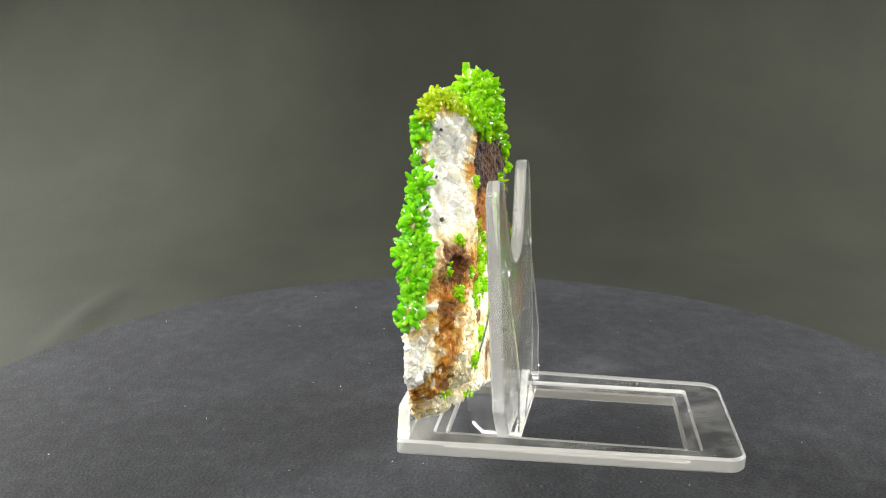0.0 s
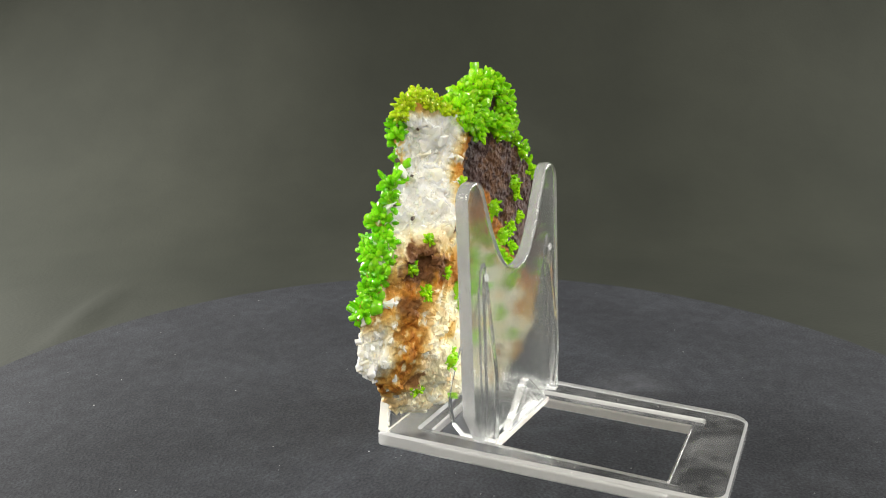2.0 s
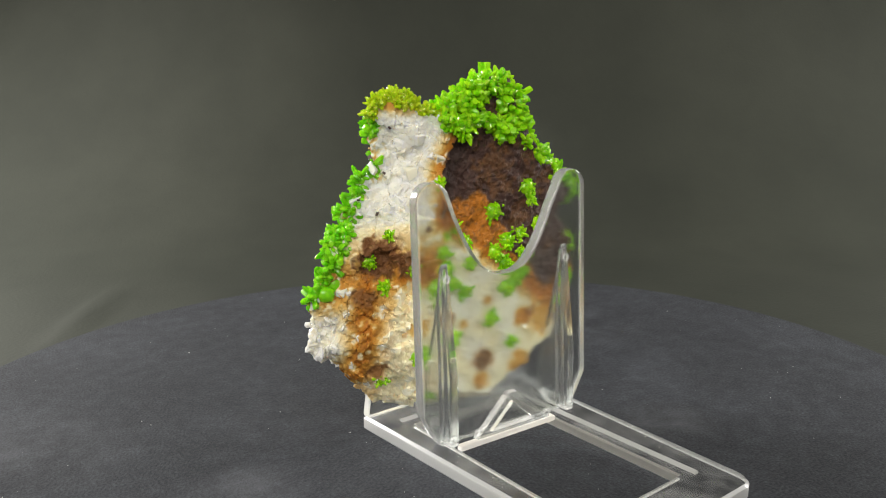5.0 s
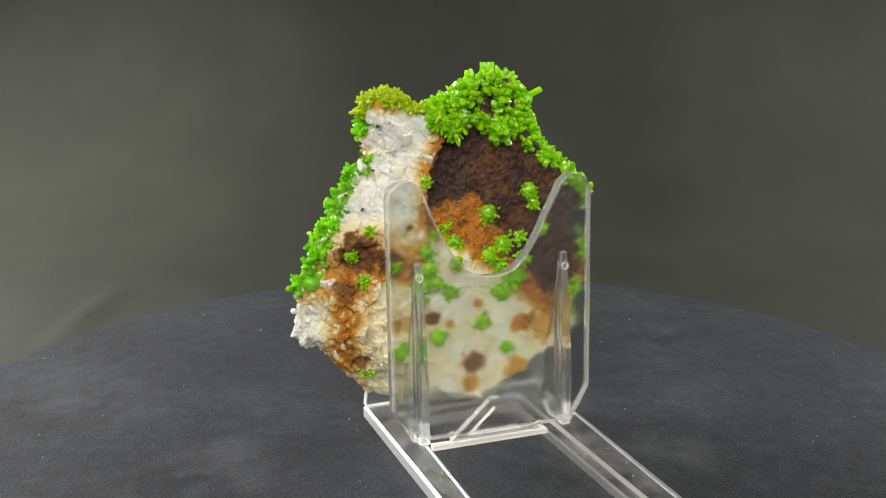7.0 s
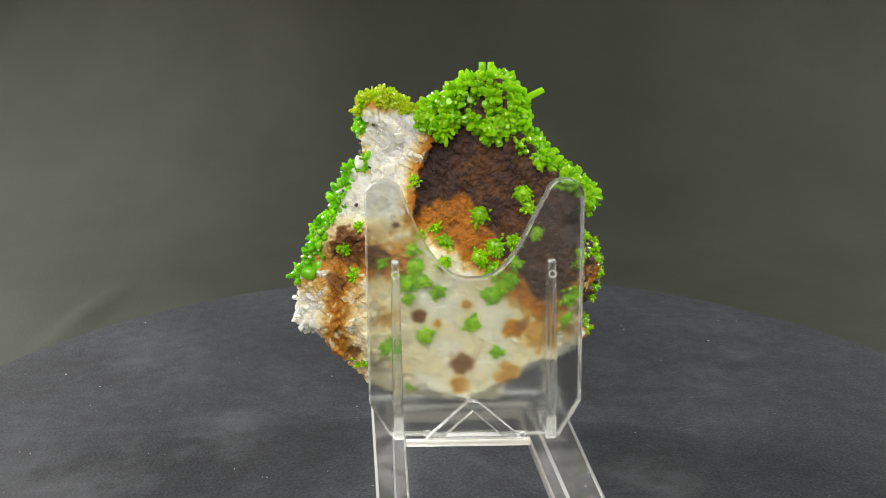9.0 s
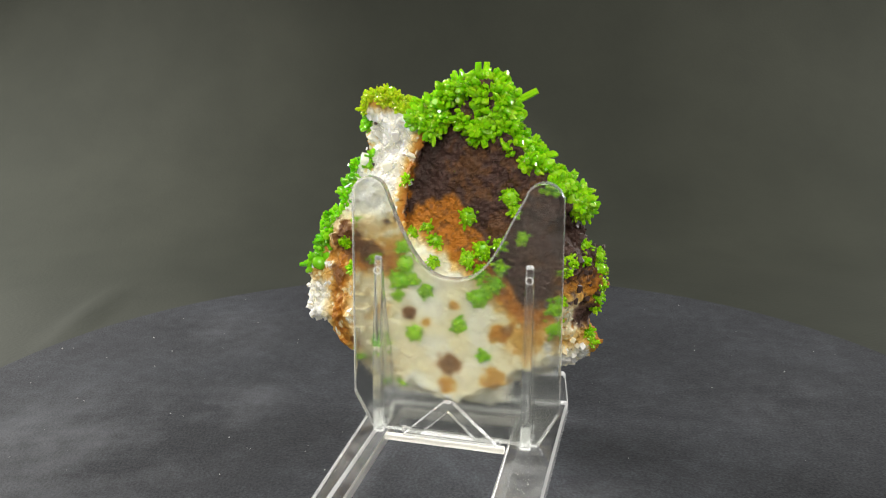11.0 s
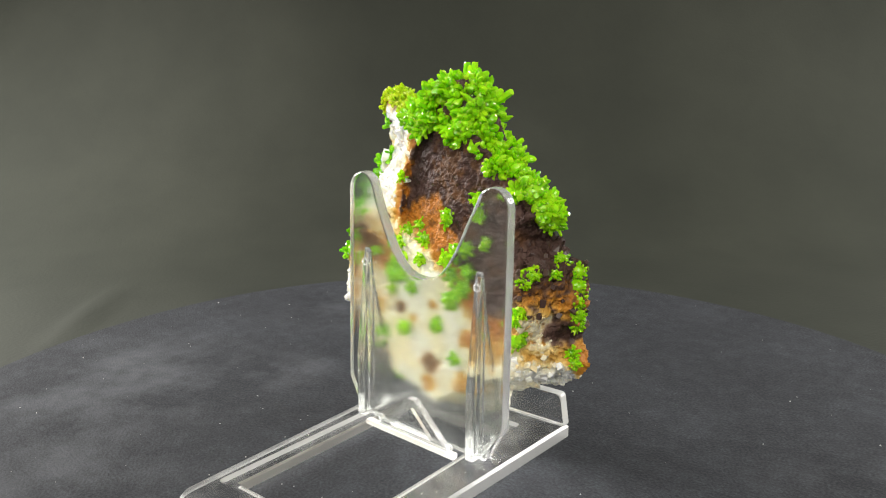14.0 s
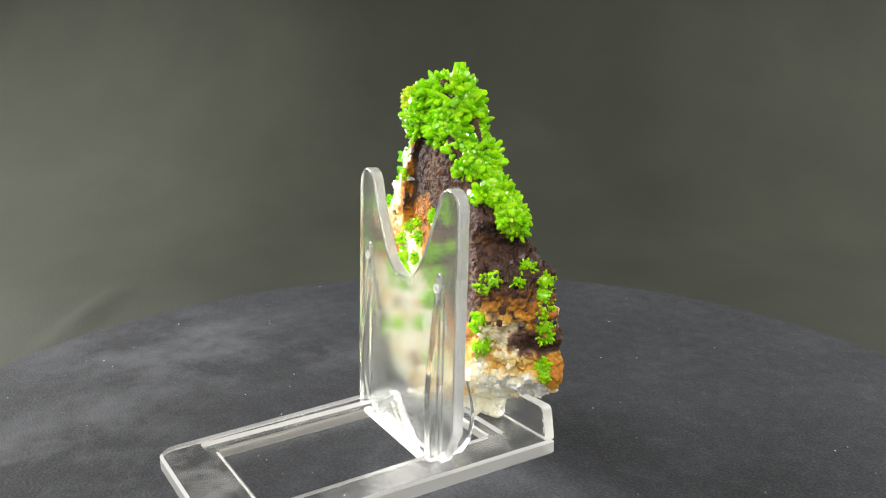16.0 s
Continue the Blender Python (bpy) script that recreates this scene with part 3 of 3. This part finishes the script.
def grains(p, scale, tilt, lift):
    """A faceted relief: every grain is a small tilted plane."""
    out = np.zeros(len(p))
    for i, q in enumerate(p):
        v = Vector(q) * scale
        c = noise.voronoi(v)[1][0]
        h = noise.cell_vector(c * 37.7)
        out[i] = ((v - c).dot(h - Vector((0.5, 0.5, 0.5))) * tilt + (h.x - 0.5) * lift) / scale
    return out


def build_stone():
    co, faces = stone_mesh(0.38)
    nrm = normals(co, faces)
    brown = stone_zones(co)[0]
    wall = soft(co[:, 0], 25.5, 28.5)
    grit = smooth_noise(co, 1.4, 5.0)
    rear = soft(-nrm[:, 1], 0.7, 0.92) * soft(co[:, 0], -14, -9) * (1 - wall)
    rough = (1 - 0.8 * rear) * (1 - 0.88 * brown) * (1 - wall) + 1.15 * wall
    co = co + nrm * (rough * (0.6 * grains(co, 0.25, 0.9, 0.4) + 0.3 * grains(co, 0.6, 1.0, 0.4)) + 0.07 * grit + brown * (1 - wall) * (0.5 * smooth_noise(co, 0.3, 2.0) + 0.28 * smooth_noise(co, 0.9, 4.0) + 0.2 * smooth_noise(co, 2.0, 6.0)))[:, None]
    tint = stone_colours(co)
    me = bpy.data.meshes.new("stone")
    me.from_pydata(((co - np.array(ORIGIN)) * MM).tolist(), [], faces.tolist())
    layer = me.color_attributes.new("tint", "FLOAT_COLOR", "POINT")
    clear = 0.92 * np.clip((tint[:, 2:] - 0.2) / 0.5, 0, 1)
    layer.data.foreach_set("color", np.concatenate([tint, clear], 1).ravel())
    me.materials.append(STONE)
    ob = new("stone", me)
    ob.parent = specimen
    tagged(ob, "white granular quartz stained rust and dark brown")
    return co, normals(co, faces), tint


STONE_CO, STONE_N, STONE_TINT = build_stone()


# ---- crystals ----
def crystal_shape(rng, tip, sides=6):
    """A stubby six-sided prism, slightly barrelled, with a bevelled flat end; unit length along z."""
    verts, faces = [], []
    w, lean = 0.30, rng.uniform(-0.2, 0.2)
    kx, turned = rng.uniform(0.8, 1.2), rng.random()
    for r, z in ((w * 0.85, -0.3), (w * 1.05, 0.45), (w * tip[0], 0.86), (w * tip[1], 1.0)):
        for i in range(sides):
            a = 2 * math.pi * i / sides + turned
            k = r * rng.uniform(0.94, 1.06)
            verts.append((k * math.cos(a) * kx, k * math.sin(a) / kx, z + (lean * math.cos(a) if z > 0.8 else 0)))
    for j in range(3):
        for i in range(sides):
            k = (i + 1) % sides
            faces.append((j * sides + i, j * sides + k, (j + 1) * sides + k, (j + 1) * sides + i))
    faces.append(tuple(range(3 * sides, 4 * sides)))
    return np.array(verts), faces


RNG = random.Random(5)
SHAPES = [crystal_shape(RNG, RNG.choice(((1.04, 0.74), (0.92, 0.52), (1.0, 0.64)))) for _ in range(16)] + [crystal_shape(RNG, (1.0, 0.92)) for _ in range(3)]
CRYSTAL_MESHES = {}


def crystal_data(i, mat):
    if (i, mat.name) not in CRYSTAL_MESHES:
        me = bpy.data.meshes.new("crystal")
        me.from_pydata((SHAPES[i][0] * MM).tolist(), [], SHAPES[i][1])
        me.materials.append(mat)
        CRYSTAL_MESHES[(i, mat.name)] = me
    return CRYSTAL_MESHES[(i, mat.name)]


def spread(pick, count, apart):
    """Points of the stone among those picked, none nearer than apart."""
    order = list(np.flatnonzero(pick))
    RNG.shuffle(order)
    chosen, grid = [], {}
    for i in order:
        p = STONE_CO[i]
        key = tuple(int(v // apart) for v in p)
        near = [q for a in (-1, 0, 1) for b in (-1, 0, 1) for c in (-1, 0, 1) for q in grid.get((key[0] + a, key[1] + b, key[2] + c), ())]
        if all(np.linalg.norm(p - q) > apart for q in near):
            grid.setdefault(key, []).append(p)
            chosen.append(i)
            if len(chosen) >= count:
                break
    return chosen


def crystal_pose(place, axis, length, width):
    return Matrix.Translation(place - ORIGIN) @ axis.to_track_quat("Z", "Y").to_matrix().to_4x4() @ Matrix.Rotation(RNG.random() * 6, 4, "Z") @ Matrix.Diagonal((width, width, length, 1))


def lone_crystals(poses, mat, parent):
    for m, s in poses:
        one = new("crystal", crystal_data(s, mat))
        one.parent = parent
        loc, rot, scl = m.decompose()
        one.matrix_basis = Matrix.LocRotScale(loc * MM, rot, scl)


def rosette(near, r, mat, size, label, swell=0.0):
    """A domed rosette on the picked points of the stone: a nub set with crystals that spread from it."""
    if near.sum() < 4:
        return
    n = Vector(STONE_N[near].mean(0)).normalized()
    foot = Vector(STONE_CO[near].mean(0)) + n * swell
    side = n.orthogonal().normalized()
    bm = bmesh.new()
    bmesh.ops.create_icosphere(bm, subdivisions=2, radius=1.0)
    for v in bm.verts:
        v.co = (foot - ORIGIN - n * 0.35 * r + v.co * r * 0.85 * (1 + 0.25 * noise.noise(v.co * 2 + foot))) * MM
    nub = part("crystal_rosette", bm, mat, specimen, label, True)
    poses = []
    count = int((12 + 5.8 * r * r) * (1.75 / size) ** 0.7)
    for k in range(count):
        c = 1 - 0.98 * (k + 0.5) / count
        a = k * 2.39996 + RNG.uniform(-0.4, 0.4)
        s = math.sqrt(1 - c * c)
        way = n * c + side * (s * math.cos(a)) + n.cross(side) * (s * math.sin(a))
        reach = r * RNG.uniform(0.5, 0.95) * (0.8 + 0.5 * noise.noise(way * 1.7 + foot))
        axis = way + Vector([RNG.gauss(0, 0.24) for _ in range(3)])
        big = RNG.choice((0.6, 0.8, 1.0, 1.3))
        poses.append((crystal_pose(foot - n * 0.35 * r + way * reach * 0.85, axis, size * big * RNG.uniform(0.68, 1.1), size * big * RNG.uniform(0.64, 0.98)), RNG.randrange(16)))
    lone_crystals(poses, mat, nub)


def rosettes(pick, count, apart, radii, mat, size, label, swell):
    for i in spread(pick, count, apart):
        r = RNG.uniform(*radii)
        d = np.linalg.norm(STONE_CO - STONE_CO[i], axis=1)
        rosette(d < 0.8 * r, r, mat, size, label, RNG.uniform(*swell))


SX, SY, SZ = STONE_CO.T
RIMX_L, RIMX_R = np.interp(SZ, LEFT_Z, LEFT_X), np.interp(SZ, RIGHT_Z, RIGHT_X)
crown_low = np.interp(SX, [-10, -6, -2, 5, 9, 13, 20, 26, 34, 38], [80.5, 79.5, 77, 75.5, 73.4, 73.2, 69, 64, 56.5, 54.5])
CROWN = (SX > -7) & (SZ > crown_low + 0.9 * np.sin(SX * 1.1 + 0.6))
rosettes(CROWN & (SZ > 68) & (SX > 1), 50, 3.2, (1.8, 3.0), GREEN, 2.3, "dense domed rosette of lime green crystals", (-1.4, 1.0))
rosettes(CROWN & (SX <= 1), 16, 2.8, (1.4, 2.1), GREEN, 2.0, "dense domed rosette of lime green crystals", (-1.2, 0.2))
rosettes((SX > -5.5) & (SX < 0) & (SZ > 74.5) & (SZ < 81) & (SY < -4), 6, 2.9, (2.0, 2.7), GREEN, 2.1, "dense domed rosette of lime green crystals", (0.9, 2.3))
rosettes(CROWN & (SZ <= 68), 28, 3.2, (2.0, 3.1), GREEN, 2.4, "dense domed rosette of lime green crystals", (-0.8, 0.6))
rosettes((SX <= -6) & (SZ > np.interp(SX, [-24, -21, -19, -8], [76.0, 79.5, 82.0, 77.8])), 52, 2.0, (1.2, 2.0), YELLOW, 1.35, "small yellow-green rosette of tiny crystals", (0.1, 0.8))
gap = np.sin(SZ * 0.55 + 0.8) * 0.7
LEFT_EDGE = (SX < RIMX_L + 8) & (SY > np.interp(SZ, [30, 36, 43, 48, 54, 58, 66, 80], [6.5, 4.0, 1.5, -0.5, 0.8, 2.0, 2.4, 2.6]) + gap) & (SZ > 34) & (SZ <= 81)
rosettes(LEFT_EDGE & (SZ < 60), 40, 3.0, (1.7, 2.6), EMERALD, 2.3, "lime green rosette of finger-like crystals on the rock's edge", (-1.2, 0.0))
rosettes(LEFT_EDGE & (SZ >= 60) & (SY > 2.4), 32, 2.4, (1.4, 2.2), EMERALD, 2.1, "small lime green rosette on the rock's edge", (-0.2, 0.4))


def tall_crystal(x, z, axis, length, width):
    """A long six-sided crystal that stands out of the crown."""
    i = int(np.argmin((SX - x) ** 2 + (SZ - z) ** 2 + 0.2 * (SY + 4) ** 2))
    m = crystal_pose(Vector(STONE_CO[i]), Vector(axis), length, width)
    one = tagged(new("tall_crystal", crystal_data(16 + RNG.randrange(3), GREEN)), "long pale green six-sided crystal")
    one.parent = specimen
    loc, rot, scl = m.decompose()
    one.matrix_basis = Matrix.LocRotScale(loc * MM, rot, scl)


for x, z, axis, length, width in ((7.4, 85.0, (0.0, 0.1, 1), 5.0, 2.8), (8.9, 85.0, (0.12, 0.0, 1), 4.9, 2.6), (15.5, 81.0, (1, -0.2, 0.5), 6.4, 2.7), (1.0, 79.0, (-0.5, -1, 0.6), 5.0, 2.8), (16.0, 70.0, (0.3, -1, 0.2), 4.6, 2.6)):
    tall_crystal(x, z, axis, length, width)


def dark_blocks():
    """Dark glossy cubes of iron ore grown on the side wall."""
    meshes = []
    for k in range(6):
        bm = bmesh.new()
        bmesh.ops.create_cube(bm, size=1.0)
        for v in bm.verts:
            v.co = Vector([c * RNG.uniform(0.75, 1.2) for c in v.co]) * MM
        bmesh.ops.bevel(bm, geom=list(bm.edges), offset=0.08 * MM, segments=1, affect="EDGES")
        meshes.append(finish("ore_cube", bm, ORE))
    pick = (SX > 25) & (SY < 3) & (SZ > 35) & (SZ < 61) & (SY > -16)
    for i in spread(pick, 52, 2.2):
        ob = new("ore_cube", meshes[RNG.randrange(6)])
        ob.parent = specimen
        k = RNG.uniform(0.6, 1.8)
        ob.matrix_basis = Matrix.LocRotScale((Vector(STONE_CO[i]) - ORIGIN) * MM, Euler([RNG.random() * 6 for _ in range(3)]), (k, k * RNG.uniform(0.6, 1.0), k * RNG.uniform(0.6, 1.1)))

    # dark specks along the slab's edge
    for x, z in ((-26.5, 61), (-23.0, 69.5), (-24.0, 57.5), (-18.5, 75.5), (-12.5, 53.5), (-20.5, 66)):
        i = int(np.argmin((SX - x) ** 2 + (SZ - z) ** 2 + 0.3 * (SY + 3) ** 2))
        ob = new("ore_cube", meshes[RNG.randrange(6)])
        ob.parent = specimen
        k = RNG.uniform(0.6, 1.0)
        ob.matrix_basis = Matrix.LocRotScale((Vector(STONE_CO[i]) - ORIGIN) * MM, Euler([RNG.random() * 6 for _ in range(3)]), (k, k * 0.7, k))


dark_blocks()

def quartz_chunks():
    """Broken quartz grains that stand out of the white parts of the stone."""
    meshes = []
    for k in range(20):
        bm = bmesh.new()
        bmesh.ops.create_cube(bm, size=1.5)
        lean = RNG.uniform(-0.35, 0.35)
        for v in bm.verts:
            v.co = Vector((v.co.x * 1.15 + lean * v.co.z, v.co.y * 0.9, v.co.z * 0.75)) * MM + Vector([RNG.uniform(-0.18, 0.18) for _ in range(3)]) * MM
        bmesh.ops.bevel(bm, geom=list(bm.edges), offset=0.09 * MM, segments=1, affect="EDGES")
        meshes.append(finish("quartz_grain", bm, GRAIN if k < 10 else HONEY))
    white, warm = STONE_TINT[:, 2] > 0.7, (STONE_TINT[:, 2] > 0.25) & (STONE_TINT[:, 2] < 0.7)
    slab = white & (SX < border(SZ) - 1.5) & (SZ > 53) & (SZ < 78) & (SY < 2.0)
    corner = white & (SX < -24) & (SZ < 40)
    flank = warm & (SX >= -29) & (SX < -11) & (SZ < 50) & (SY < 2)
    foot = white & (SX > 25) & (SZ < 36)
    for pick, count, apart, sizes, sink, kind in ((slab, 60, 2.6, (1.0, 2.0), 0.8, 0), (corner, 90, 1.6, (0.6, 1.25), 0.66, 0), (flank, 60, 2.0, (0.6, 1.1), 0.7, 10), (foot, 60, 1.7, (0.6, 1.3), 0.62, 0), (warm & (SX > 25), 60, 1.6, (0.5, 1.1), 0.6, 10)):
        for i in spread(pick, count, apart):
            ob = new("quartz_grain", meshes[kind + RNG.randrange(10)])
            ob.parent = specimen
            k = RNG.uniform(*sizes)
            sunk = Vector(STONE_CO[i]) - Vector(STONE_N[i]) * sink * k
            ob.matrix_basis = Matrix.LocRotScale((sunk - ORIGIN) * MM, Euler([RNG.random() * 6 for _ in range(3)]), (k, k, k))


quartz_chunks()
REAR = [(6, 55, 2.3), (16, 60, 2.4), (17.5, 57, 1.6), (-4, 52, 1.4), (-2, 49, 1.8), (-8, 50, 1.6), (-2, 44, 1.6), (6, 45, 2.2), (9.5, 47.5, 2.4), (13.5, 49, 1.9),
        (14, 44, 1.7), (9, 42, 1.9), (13, 40, 2.0), (19, 51, 1.5), (-11, 39, 2.8), (-4, 37, 2.0), (9, 36, 2.8), (4, 29, 2.2), (-7, 26, 2.2), (-16, 23, 2.6), (10, 22, 1.6)]
EDGES = [(-9.5, 47, 1.8), (-7, 39.5, 1.8), (11, 38.5, 1.8), (-11, 35.5, 1.4), (-24, 64, 0.8), (-20, 71, 0.8), (-22, 52.5, 0.7), (26, 30, 2.6), (26.5, 35, 2.0), (28, 37, 1.6), (-17, 44, 1.1), (-26, 46.5, 1.6), (-23.5, 41, 1.4), (-23, 17, 1.3), (-9, 43, 2.4), (-11, 12, 1.1), (-9, 63, 0.9),
         (30, 45.5, 1.8), (28.5, 44, 1.6), (35.5, 50, 2.3), (33, 48, 1.8), (36.5, 45, 1.9), (37, 42, 2.2), (37, 38.5, 2.2), (37, 35, 2.2), (36.5, 31.5, 1.8), (33, 45, 1.0), (35, 25.5, 1.3), (36, 23, 1.2), (25, 12, 1.0)]
SHOULDER = [(33, 60.5, 3.6), (29.5, 63.5, 3.0), (33.5, 56, 3.0), (26.5, 66, 2.4), (31.5, 58, 2.0)]
for x, z, r in REAR + EDGES + SHOULDER:
    near = (np.hypot(SX - x, SZ - z) < r) & (SY < np.interp(SX, [-40, -30, 25, 38], [3, -1, -3, 3]))
    rosette(near, r * 1.15, GREEN, 1.8 if r > 2.85 and z > 50 else 1.2, "small rosette of lime green crystals", 1.0 if (x, z, r) in SHOULDER else 0.0)


# ---- what moves ----
def spin(t, place):
    return Matrix.Rotation(radians(turn(t)), 4, "Z") @ Matrix.Translation(place * MM)


def motions():
    times = [0.5 * i for i in range(33)]
    walk(turntable, [(t, spin(t, Vector((0, 0, 0)))) for t in times])
    walk(stand, [(t, spin(t, STAND)) for t in times])
    walk(specimen, [(t, spin(t, ORIGIN)) for t in times])


motions()
